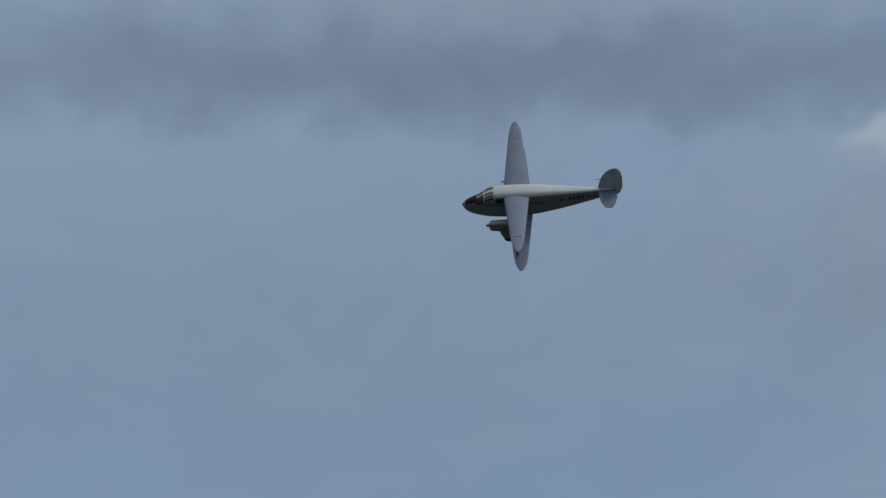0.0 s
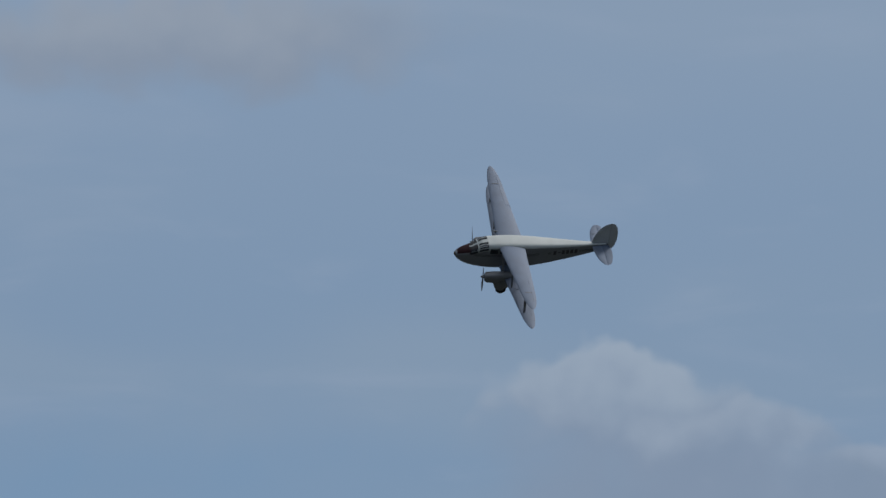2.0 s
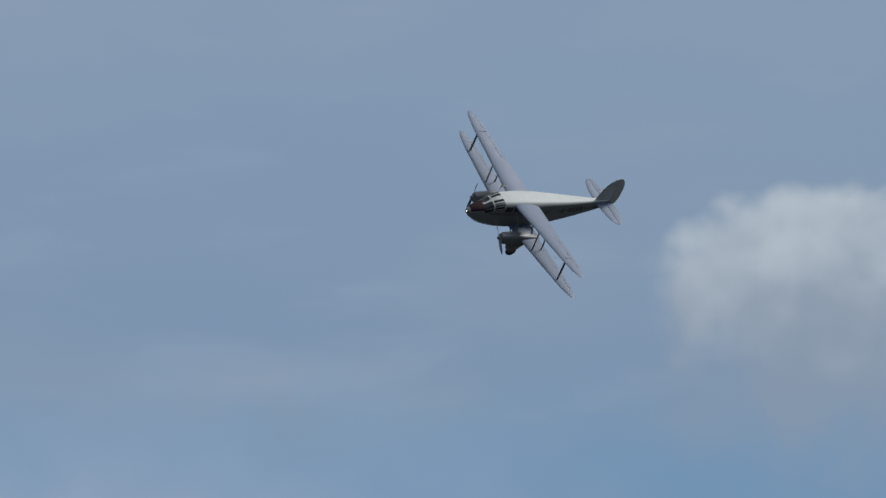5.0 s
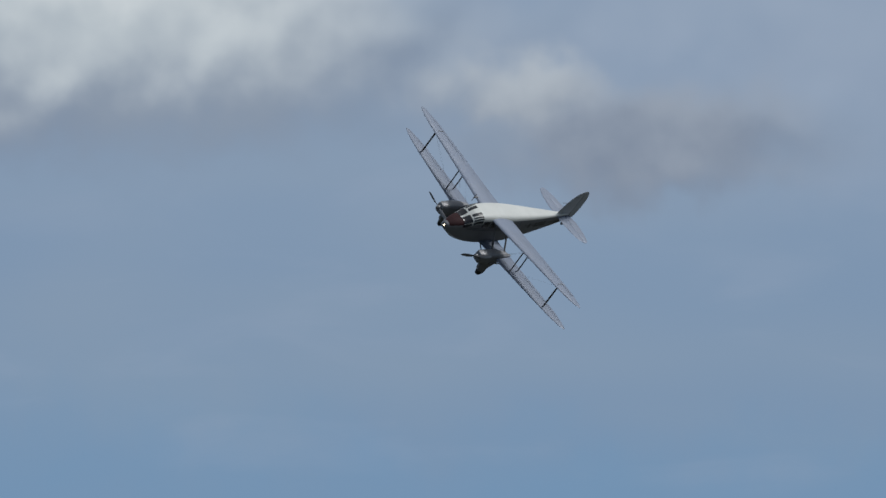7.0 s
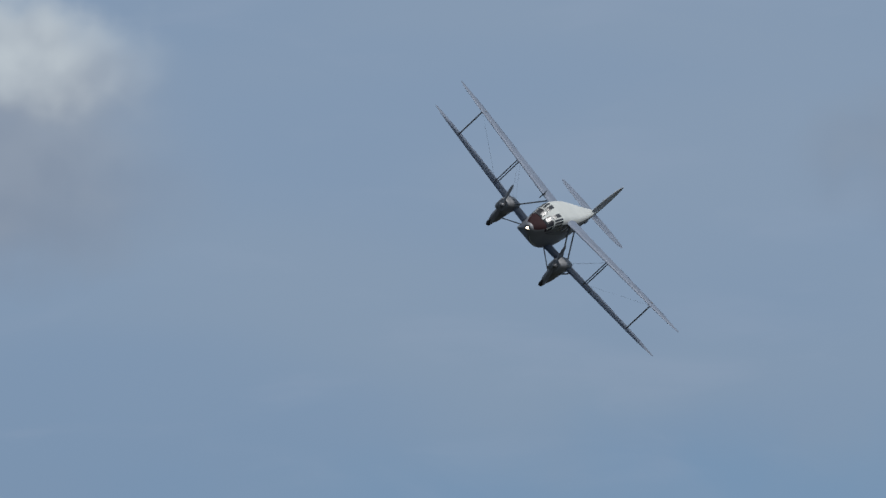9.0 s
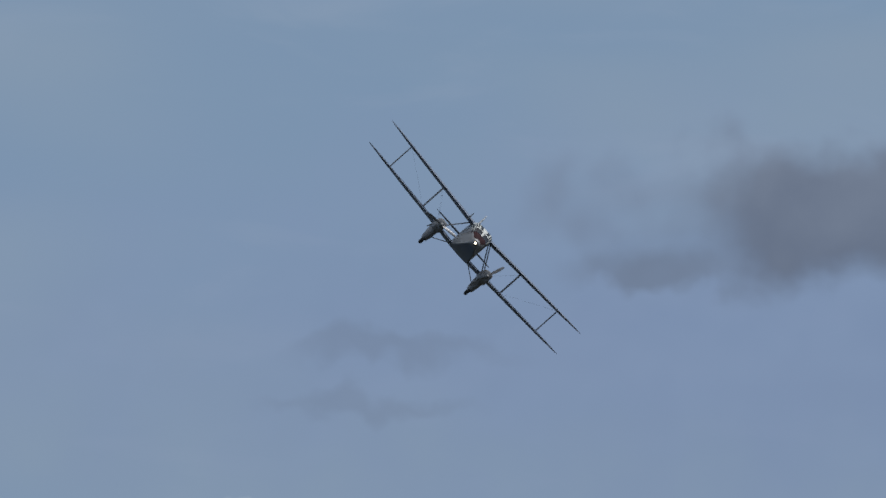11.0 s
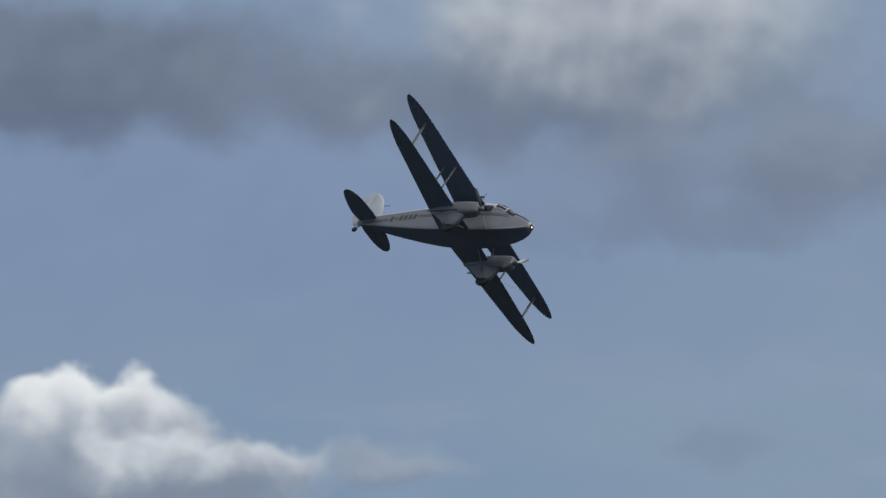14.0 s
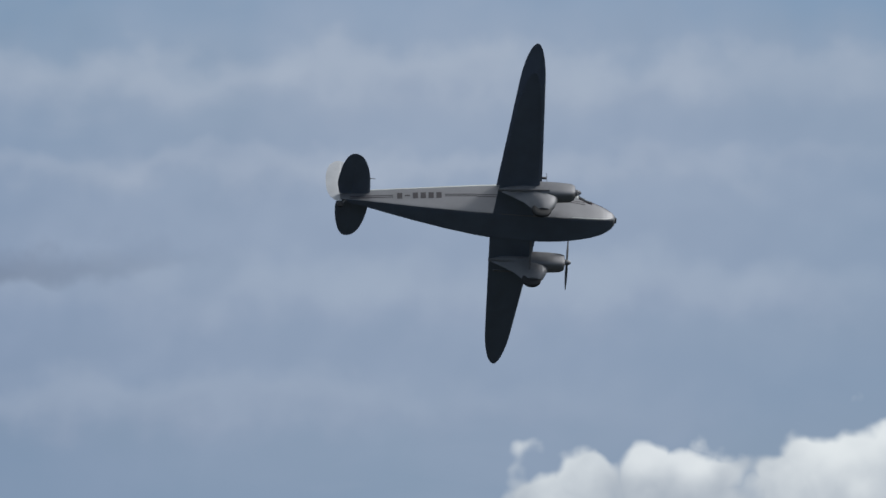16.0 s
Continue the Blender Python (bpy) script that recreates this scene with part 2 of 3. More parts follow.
# ---------------------------------------------------------------- materials
def surface(name, colour, rough=0.5, metal=0.0, stain=0.18, grain=0.06, scale=1.2, bump=0.0):
    """A painted or doped surface with soft stains, fine grain and a slight unevenness."""
    m = bpy.data.materials.new(name)
    m.use_nodes = True
    n = Net(m.node_tree)
    shader = m.node_tree.nodes["Principled BSDF"]
    place = n.node("ShaderNodeTexCoord").outputs["Object"]
    big, fine = n.noise(place, scale, 5.0, 0.6), n.noise(place, scale * 14, 3.0, 0.6)
    dark = tuple(c * (1 - stain) for c in colour[:3]) + (1.0,)
    light = tuple(min(1.0, c * (1 + stain * 0.5)) for c in colour[:3]) + (1.0,)
    tone = n.mix(n.span(big, 0.3, 0.7), dark, light)
    tone = n.mix(n.math("MULTIPLY", n.span(fine, 0.35, 0.7), grain), tone, tuple(c * 0.5 for c in colour[:3]) + (1.0,))
    n.put(shader.inputs["Base Color"], tone)
    n.put(shader.inputs["Roughness"], n.span(big, 0.2, 0.8, max(0.03, rough - 0.08), rough + 0.08))
    shader.inputs["Metallic"].default_value = metal
    if bump:
        b = n.node("ShaderNodeBump")
        b.inputs["Strength"].default_value, b.inputs["Distance"].default_value = 0.3, bump
        n.put(b.inputs["Height"], fine)
        n.put(shader.inputs["Normal"], b.outputs[0])
    return m


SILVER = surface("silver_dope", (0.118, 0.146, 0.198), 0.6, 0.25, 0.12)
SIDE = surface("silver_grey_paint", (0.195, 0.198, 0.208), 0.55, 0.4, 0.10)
CREAM = surface("cream_paint", (0.435, 0.45, 0.43), 0.6, 0.0, 0.08)
MAROON = surface("maroon_paint", (0.022, 0.0055, 0.007), 0.8, 0.0, 0.2)
PALE = surface("pale_rudder_paint", (0.42, 0.43, 0.44), 0.5, 0.0, 0.1)
STRIPE = surface("dark_stripe_paint", (0.035, 0.03, 0.035), 0.45)
STRUT = surface("dark_strut_paint", (0.12, 0.12, 0.125), 0.45)
COWL = surface("cowl_metal", (0.183, 0.186, 0.195), 0.55, 0.4, 0.16)
RUBBER = surface("tyre_rubber", (0.025, 0.025, 0.026), 0.8)
BLADE = surface("propeller_metal", (0.16, 0.16, 0.165), 0.4, 0.3)
WIRE = surface("bracing_steel", (0.22, 0.22, 0.23), 0.4, 0.6)
GRASS = surface("grass", (0.027, 0.030, 0.022), 0.9, 0.0, 0.45, 0.4, 0.03, 0.05)
GLASS = surface("dark_cockpit_glass", (0.018, 0.02, 0.024), 0.22, 0.0, 0.1, 0.0)
GAP = surface("shadow_gap", (0.02, 0.02, 0.022), 0.8)
GLASS.node_tree.nodes["Principled BSDF"].inputs["Specular IOR Level"].default_value = 0.22
MAROON.node_tree.nodes["Principled BSDF"].inputs["Specular IOR Level"].default_value = 0.2
LAMP = bpy.data.materials.new("landing_lamp")
LAMP.use_nodes = True
LAMP.node_tree.nodes["Principled BSDF"].inputs["Emission Color"].default_value = (1.0, 0.86, 0.62, 1)
LAMP.node_tree.nodes["Principled BSDF"].inputs["Emission Strength"].default_value = 5.0


# ---------------------------------------------------------------- mesh helpers
def part(name, bm, material, parent, label="", smooth=True, sharp=35):
    """Links a bmesh as one mesh object under a thing or a part."""
    bmesh.ops.recalc_face_normals(bm, faces=bm.faces)
    me = bpy.data.meshes.new(name)
    bm.to_mesh(me)
    bm.free()
    me.materials.append(material)
    for p in me.polygons:
        p.use_smooth = smooth
    if smooth:
        me.set_sharp_from_angle(angle=radians(sharp))
    ob = new(name, me)
    ob.parent = parent
    return tagged(ob, label)


def loft(rings, closed=True, caps=True, bm=None):
    bm = bm or bmesh.new()
    rows = [[bm.verts.new(p) for p in ring] for ring in rings]
    for a, b in zip(rows, rows[1:]):
        n = len(a)
        for i in range(n if closed else n - 1):
            bm.faces.new((a[i], a[(i + 1) % n], b[(i + 1) % n], b[i]))
    if caps and closed:
        bm.faces.new(rows[0][::-1])
        bm.faces.new(rows[-1])
    return bm


def rod(a, b, wide, thick, n=10, taper=1.0, bm=None):
    """A streamlined strut: long way of its section lies along x."""
    a, b = Vector(a), Vector(b)
    d = (b - a).normalized()
    fore = Vector((1, 0, 0))
    fore = (fore - d * fore.dot(d))
    fore = fore.normalized() if fore.length > 0.05 else Vector((0, 0, 1))
    side = d.cross(fore)
    rings = []
    for p, s in ((a, taper), (a.lerp(b, 0.15), 1.0), (a.lerp(b, 0.85), 1.0), (b, taper)):
        rings.append([p + fore * (math.cos(q) * wide * s * 0.5) + side * (math.sin(q) * thick * s * 0.5) for q in [2 * math.pi * i / n for i in range(n)]])
    return loft(rings, bm=bm)


def foil(chord, thick, n=11):
    """An aerofoil section: (x, z), the leading edge at 0, x running aft as negative."""
    up, lo = [], []
    for i in range(n + 1):
        s = 0.5 * (1 - math.cos(math.pi * i / n))
        t = 5 * thick * (0.2969 * math.sqrt(s) - 0.126 * s - 0.3516 * s * s + 0.2843 * s ** 3 - 0.1015 * s ** 4)
        camber = 0.035 * (1 - (2 * s - 0.8) ** 2 / 1.44)
        up.append((-s * chord, (camber + t) * chord))
        lo.append((-s * chord, (camber - t * 0.75) * chord))
    return up + lo[-2:0:-1]


# ---------------------------------------------------------------- ground
bm = bmesh.new()
bmesh.ops.create_grid(bm, x_segments=40, y_segments=40, size=4500)
me = bpy.data.meshes.new("ground")
bm.to_mesh(me)
bm.free()
me.materials.append(GRASS)
tagged(new("ground", me), "open grass airfield reaching to the horizon", "ground", kind="structure")

# ---------------------------------------------------------------- the aircraft
plane = tagged(new("biplane"), "twin-engined vintage biplane airliner, silver with cream roof, banking in flight", "aeroplane")

# stations of the fuselage: x, top, bottom, half width
STATIONS = [(3.53, -0.29, -0.56, 0.14), (3.48, -0.23, -0.63, 0.21), (3.37, -0.16, -0.70, 0.28), (3.1, -0.02, -0.84, 0.38), (2.7, 0.10, -0.96, 0.47), (2.5, 0.14, -1.0, 0.50),
            (2.15, 0.36, -1.06, 0.55), (1.85, 0.52, -1.1, 0.59), (1.5, 0.60, -1.13, 0.62), (0.9, 0.64, -1.16, 0.65), (0.0, 0.64, -1.16, 0.66), (-0.8, 0.60, -1.13, 0.65),
            (-1.6, 0.55, -1.06, 0.59), (-2.6, 0.47, -0.92, 0.50), (-3.8, 0.38, -0.72, 0.37), (-5.0, 0.30, -0.48, 0.23), (-6.0, 0.25, -0.28, 0.10), (-6.55, 0.22, -0.18, 0.04)]
RING = 96


def station(x):
    xs = STATIONS
    for a, b in zip(xs, xs[1:]):
        if b[0] <= x <= a[0]:
            s = (a[0] - x) / (a[0] - b[0])
            return [a[k] + (b[k] - a[k]) * s for k in range(4)]
    return list(xs[0] if x > xs[0][0] else xs[-1])


def hull(x, angle, proud=0.0):
    """A point of the fuselage's skin: angle 0 to the left, 90 up, 270 down."""
    _, top, bot, hw = station(x)
    c, s = math.cos(radians(angle)), math.sin(radians(angle))
    mid = bot + (top - bot) * 0.56
    box = min(1.0, max(0.0, (3.53 - x) / 0.8))
    if s > 0:
        p = 2 / (2.0 + 1.6 * box + 1.3 * min(1.0, max(0.0, (2.6 - x) / 0.9)))
        return Vector((x, (hw + proud) * math.copysign(abs(c) ** p, c), mid + (top - mid + proud) * s ** p))
    # slab sides and a flat belly that meet in a tight corner
    p = 2.0 + 18.0 * min(1.0, max(0.0, (3.53 - x) / 0.45))
    r = (abs(c) ** p + abs(s) ** p) ** (-1 / p)
    return Vector((x, (hw + proud) * r * c, mid + (mid - bot + proud) * r * s))


def side_angle(x, z, left=True):
    """The skin's angle at a height on the side."""
    lo, hi = -80.0, 88.0
    for _ in range(30):
        m = (lo + hi) / 2
        lo, hi = (m, hi) if hull(x, m).z < z else (lo, m)
    return lo if left else 180 - lo


def stations_between(a, b, step=0.12):
    n = max(1, round(abs(a - b) / step))
    return [a + (b - a) * i / n for i in range(n + 1)]


def patch(x0, x1, low, high, left, proud=0.012, thick=0.02, step=0.12, n=4):
    """A panel of the skin between two stations and two heights (numbers or functions of x), slightly proud of it."""
    h = lambda f, x: f(x) if callable(f) else f
    bm = bmesh.new()
    rows = []
    for x in stations_between(x0, x1, step):
        a, b = side_angle(x, h(low, x), left), side_angle(x, h(high, x), left)
        out = [hull(x, a + (b - a) * i / n, proud) for i in range(n + 1)]
        back = [hull(x, a + (b - a) * i / n, proud - thick) for i in range(n, -1, -1)]
        rows.append(out + back)
    return loft(rows, bm=bm)


def arc_patch(x0, x1, a0, a1, proud=0.012, thick=0.02, step=0.12, n=6):
    rows = []
    for x in stations_between(x0, x1, step):
        out = [hull(x, a0 + (a1 - a0) * i / n, proud) for i in range(n + 1)]
        back = [hull(x, a0 + (a1 - a0) * i / n, proud - thick) for i in range(n, -1, -1)]
        rows.append(out + back)
    return loft(rows)


def build_fuselage():
    xs = sorted({round(x, 3) for s in (stations_between(3.53, 3.37, 0.04), stations_between(3.37, -6.55, 0.15)) for x in s}, reverse=True)
    angles = [360 * i / RING for i in range(RING)]
    body = part("fuselage", loft([[hull(x, a) for a in angles] for x in xs]), SIDE, plane, "silver-grey flat-sided fuselage", sharp=28)
    part("roof", arc_patch(1.42, -6.4, 24, 156, 0.008, 0.03, 0.2, 14), CREAM, body, "cream painted roof")
    part("nose_deck", arc_patch(3.42, 2.55, 30, 150, 0.006, 0.02, 0.1, 10), MAROON, body, "maroon anti-glare nose panel")
    part("windscreen_frame", arc_patch(2.66, 2.16, 12, 168, 0.010, 0.03, 0.06, 24), MAROON, body, "maroon windscreen surround")
    part("canopy_frame", arc_patch(2.16, 1.38, 10, 170, 0.012, 0.03, 0.06, 30), CREAM, body, "cream cockpit roof frame")
    # the windscreen, then the ring of long panes over the pilot's head
    for left in (0, 1):
        for a, b in ((14, 34), (38, 60), (63, 88.5)):
            a, b = (180 - b, 180 - a) if left else (a, b)
            part("windscreen_pane", arc_patch(2.62, 2.18, a, b, 0.018, 0.02, 0.08, 5), GLASS, body, "dark windscreen pane")
            bar = 180 - 36 if left else 36
        part("windscreen_bar", arc_patch(2.64, 2.14, bar - 1.0, bar + 1.0, 0.026, 0.02, 0.08, 2), CREAM, body, "cream windscreen bar")
        for a, b in ((13, 29), (37, 51), (58, 70), (77, 88)):
            a, b = (180 - b, 180 - a) if left else (a, b)
            part("cockpit_pane", arc_patch(2.09, 1.50, a, b, 0.020, 0.02, 0.08, 4), GLASS, body, "dark cockpit roof pane")
    part("windscreen_bar", arc_patch(2.64, 2.14, 89.2, 90.8, 0.026, 0.02, 0.08, 2), CREAM, body, "cream windscreen bar")
    for left in (True, False):
        for x0 in (1.38, 0.72, 0.06):
            part("cabin_window", patch(x0, x0 - 0.50, -0.02, 0.33, left, 0.010), GLASS, body, "dark cabin window")
        for z in (-0.10, 0.0):
            part("stripe", patch(2.4, -1.6, lambda x: z - 0.15, lambda x: z - 0.115, left, 0.006, 0.01, 0.3, 2), STRIPE, body, "thin dark cheat line")
        for x0, x1 in ((-1.6, -2.75), (-4.62, -6.2)):
            for z in (-0.03, 0.06):
                part("stripe", patch(x0, x1, lambda x: z - 0.18, lambda x: z - 0.145, left, 0.006, 0.01, 0.3, 2), STRIPE, body, "thin dark cheat line")
        for i in range(6):
            x0 = -2.87 - i * 0.285
            tall = (0.10, 0.17) if i == (4 if left is False else 1) else (-0.02, 0.28)
            part("marking_bar", patch(x0, x0 - 0.19, tall[0] - 0.27, tall[1] - 0.27, left, 0.007, 0.01, 0.1, 3), STRIPE, body, "plain dark marking bar")
    part("passenger_door", patch(-1.9, -2.5, -0.62, 0.36, True, 0.008), SIDE, body, "grey cabin door")
    for left in (True, False):
        part("chine_strip", patch(3.36, 1.9, lambda x: station(x)[2] + 0.05, lambda x: station(x)[2] + 0.08, left, 0.008, 0.012, 0.1, 2), CREAM, body, "pale strip along the lower edge of the nose")
    # the landing lamp sits deep in a short dark tube
    circle = lambda x, r: [(x, r * math.cos(q), -0.42 + r * math.sin(q)) for q in [2 * math.pi * i / 24 for i in range(24)]]
    part("lamp_tube", loft([circle(3.52, 0.118), circle(3.585, 0.100), circle(3.595, 0.068), circle(3.532, 0.060)], caps=False), GAP, body, "dark lamp tube")
    part("landing_light", loft([circle(3.5315, 0.071), circle(3.537, 0.045), circle(3.541, 0.02)]), LAMP, body, "lit landing lamp in the nose")
    # the belly's shade is put into its colour: darker silver than the sides
    part("belly", arc_patch(3.44, -6.3, 227, 313, 0.006, 0.02, 0.2, 26), SILVER, body, "flat silver belly, its shade put into the colour")
    return body


def edge_lines(y, root):
    """Leading and trailing edge of a wing at a distance y from the middle."""
    le = 0.86 - 0.078 * y
    te = -0.91 + 0.070 * y
    if y > 5.4:
        s = min(1.0, (y - 5.4) / (SPAN - 5.4))
        k = math.sqrt(max(0.0, 1 - s ** 2.6))
        mid = 0.0 - 0.03 * s
        le, te = mid + (le - mid) * k, mid + (te - mid) * k
    return le, te


def build_wing(name, sign, shift, z_root, slope, y_root, label):
    ys = [y_root + (5.4 - y_root) * i / 10 for i in range(10)] + [5.4 + (SPAN - 5.4) * math.sin(math.pi / 2 * i / 12) for i in range(13)]
    rings = []
    for y in ys:
        le, te = edge_lines(min(y, SPAN - 0.004), y_root)
        chord = max(0.03, le - te)
        thick = 0.115 if y < 5.4 else 0.10
        rings.append([(le + shift + x, sign * y, z_root + slope * y + z - 0.02 * chord) for x, z in foil(chord, thick)])
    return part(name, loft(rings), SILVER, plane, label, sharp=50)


U_ROOT, U_SLOPE, U_SHIFT = 0.40, 0.061, 0.0
L_ROOT, L_SLOPE, L_SHIFT = -1.10, 0.049, -0.15
upper_z = lambda y: U_ROOT + U_SLOPE * abs(y)
lower_z = lambda y: L_ROOT + L_SLOPE * abs(y)


def seam(wing, sign, shift, z_at, y, a, b, wide, top=True, name="strut_fitting"):
    """A short dark bar lying chordwise on a wing."""
    bm = bmesh.new()
    le, te = edge_lines(y, 0)
    chord = le - te
    rows = []
    for i in range(7):
        x = a + (b - a) * i / 6
        s = min(0.99, max(0.01, (le - x) / chord))
        t = 5 * 0.115 * (0.2969 * math.sqrt(s) - 0.126 * s - 0.3516 * s * s + 0.2843 * s ** 3 - 0.1015 * s ** 4)
        c = 0.035 * (1 - (2 * s - 0.8) ** 2 / 1.44) - 0.02
        z = z_at(y) + (c + t if top else c - t * 0.75) * chord
        u = 0.012 if top else -0.012
        rows.append([(x + shift, sign * (y - wide), z), (x + shift, sign * (y + wide), z), (x + shift, sign * (y + wide), z + u), (x + shift, sign * (y - wide), z + u)])
    loft(rows, bm=bm)
    part(name, bm, STRUT, wing, "dark strut fitting", smooth=False)


def skin(y, q, z_at, shift, sign, top):
    """A point just off a wing's skin, a share q of the chord aft of its leading edge."""
    le, te = edge_lines(y, 0)
    chord = le - te
    t = 5 * (0.115 if y < 5.4 else 0.10) * (0.2969 * math.sqrt(q) - 0.126 * q - 0.3516 * q * q + 0.2843 * q ** 3 - 0.1015 * q ** 4)
    c = 0.035 * (1 - (2 * q - 0.8) ** 2 / 1.44) - 0.02
    z = z_at(y) + (c + t if top else c - t * 0.75) * chord + (0.008 if top else -0.008)
    return (le - q * chord + shift, sign * y, z)


def build_wings():
    for sign, word in ((1, "port"), (-1, "starboard")):
        upper = build_wing("upper_wing", sign, U_SHIFT, U_ROOT, U_SLOPE, 0.45, "silver fabric upper wing with rounded tip")
        lower = build_wing("lower_wing", sign, L_SHIFT, L_ROOT, L_SLOPE, 0.45, "silver fabric lower wing with rounded tip")
        seam(upper, sign, U_SHIFT, upper_z, 5.55, 0.16, -0.34, 0.022)
        # probe near the tip, on the leading edge
        part("probe", rod((0.12, sign * 6.72, upper_z(6.7)), (0.26, sign * 6.72, upper_z(6.7) - 0.02), 0.03, 0.03), STRUT, upper, "thin leading-edge probe")
        # aileron
        for wing, shift, z_at in ((upper, U_SHIFT, upper_z), (lower, L_SHIFT, lower_z)):
            bm = bmesh.new()
            rows = []
            for i in range(13):
                y = 3.5 + 2.9 * i / 12
                le, te = edge_lines(y, 0)
                rows.append([skin(y, q, z_at, shift, sign, True) for q in (0.74, 0.82, 0.91, 0.995)] + [skin(y, q, z_at, shift, sign, False) for q in (0.995, 0.91, 0.82, 0.74)])
            loft(rows, bm=bm)
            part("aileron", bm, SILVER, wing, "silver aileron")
        # single outer strut, pair of inner struts
        outer = part("outer_strut", rod((0.10, sign * 5.63, upper_z(5.63) - 0.04), (0.02, sign * 5.63, lower_z(5.63) + 0.05), 0.16, 0.065), STRUT, plane, "dark streamlined outer strut")
        for x in (0.42, -0.22):
            part("inner_strut", rod((x, sign * 2.98, upper_z(2.98) - 0.05), (x - 0.12, sign * 2.98, lower_z(2.98) + 0.06), 0.11, 0.05), STRUT, plane, "slim streamlined inner strut")
        for a, b in (((0.2, 5.6, upper_z(5.6) - 0.05), (0.1, 3.0, lower_z(3.0) + 0.05)), ((0.3, 3.0, upper_z(3.0) - 0.05), (0.3, 1.8, lower_z(1.8) + 0.1)), ((-0.2, 3.0, upper_z(3.0) - 0.05), (-0.3, 1.8, lower_z(1.8) + 0.1))):
            part("bracing_wire", rod((a[0], sign * a[1], a[2]), (b[0], sign * b[1], b[2]), 0.007, 0.006, 6), WIRE, plane, "thin steel bracing wire")
        # struts from the nacelle to the upper wing's root and the fuselage
        for x in (0.62, -0.45):
            part("centre_strut", rod((x, sign * 1.62, lower_z(1.6) + 0.15), (x - 0.02, sign * 0.72, upper_z(0.7) - 0.02), 0.13, 0.06), STRUT, plane, "dark streamlined centre strut")
        part("undercarriage_strut", rod((0.55, sign * 1.62, -1.70), (0.5, sign * 0.60, -1.08), 0.08, 0.045), STRUT, plane, "dark undercarriage strut")


def build_nacelle(sign):
    y0 = 1.76
    # x, top, bottom, half width of the cowling
    form = [(1.87, -0.80, -1.14, 0.14), (1.84, -0.72, -1.24, 0.21), (1.70, -0.67, -1.33, 0.26), (1.2, -0.65, -1.38, 0.29), (0.6, -0.67, -1.38, 0.30),
            (0.0, -0.74, -1.28, 0.28), (-0.5, -0.84, -1.20, 0.20), (-0.95, -0.96, -1.08, 0.04)]

    def ring(x, top, bot, hw, n=24, p=0.58):
        mid, h = (top + bot) / 2, (top - bot) / 2
        return [(x, sign * y0 + hw * math.copysign(abs(math.cos(a)) ** p, math.cos(a)), mid + h * math.copysign(abs(math.sin(a)) ** p, math.sin(a))) for a in [2 * math.pi * i / n for i in range(n)]]

    nacelle = part("engine_nacelle", loft([ring(*f) for f in form]), COWL, plane, "silver engine cowling", sharp=45)
    # the trouser over the wheel: lofted downwards
    rows = []
    for z, fore, aft, hw in ((-1.15, 1.28, -0.85, 0.26), (-1.40, 1.24, -0.42, 0.25), (-1.66, 1.16, -0.02, 0.23), (-1.88, 1.06, 0.20, 0.20), (-2.02, 0.94, 0.32, 0.15)):
        mid, half = (fore + aft) / 2, (fore - aft) / 2
        rows.append([(mid + half * math.cos(a) , sign * y0 + hw * math.copysign(abs(math.sin(a)) ** 0.8, math.sin(a)) * (1.0 if math.cos(a) > 0 else max(0.15, 1 + 0.85 * math.cos(a))), z) for a in [2 * math.pi * i / 24 for i in range(24)]])
    part("undercarriage_fairing", loft(rows), COWL, nacelle, "silver trouser fairing round the wheel", sharp=45)
    bm = bmesh.new()
    rows = []
    for yy, r in ((-0.09, 0.22), (-0.085, 0.30), (-0.05, 0.345), (0.0, 0.36), (0.05, 0.345), (0.085, 0.30), (0.09, 0.22)):
        rows.append([(0.62 + r * math.cos(a), sign * y0 + yy, -1.99 + r * math.sin(a)) for a in [2 * math.pi * i / 32 for i in range(32)]])
    loft(rows, bm=bm)
    wheel = part("wheel", bm, RUBBER, nacelle, "black rubber tyre")
    # air intake below the cowling's front
    part("intake", rod((1.84, sign * (y0 + 0.02), -1.16), (1.45, sign * (y0 + 0.02), -1.27), 0.12, 0.2), GAP, nacelle, "dark air intake")
    part("exhaust_pipe", rod((0.9, sign * (y0 + 0.30), -1.24), (-0.75, sign * (y0 + 0.27), -1.32), 0.07, 0.07), STRUT, nacelle, "dark exhaust pipe")
    # propeller: it turns about the x axis through its own origin
    prop = new("propeller")
    prop.parent = nacelle
    tagged(prop, "two-bladed metal propeller")
    bm = bmesh.new()
    rows = [[(x, r * math.cos(a), r * math.sin(a)) for a in [2 * math.pi * i / 16 for i in range(16)]] for x, r in ((-0.08, 0.11), (0.02, 0.115), (0.10, 0.09), (0.16, 0.05), (0.185, 0.01))]
    loft(rows, bm=bm)
    part("spinner", bm, BLADE, prop, "small metal spinner")
    for s in (1, -1):
        bm = bmesh.new()
        rows = []
        for r, c, tw in ((0.08, 0.045, 60), (0.22, 0.07, 50), (0.45, 0.095, 36), (0.70, 0.09, 27), (0.90, 0.065, 22), (0.99, 0.03, 20), (1.02, 0.01, 20)):
            ca, sa = math.cos(radians(tw)), math.sin(radians(tw))
            rows.append([(0.03 + (c * math.cos(a) * sa + c * 0.16 * math.sin(a) * ca) * 0.8, s * (c * math.cos(a) * ca - c * 0.16 * math.sin(a) * sa), s * r) for a in [2 * math.pi * i / 10 for i in range(10)]])
        loft(rows, bm=bm)
        part("blade", bm, BLADE, prop, "metal propeller blade")
    return prop


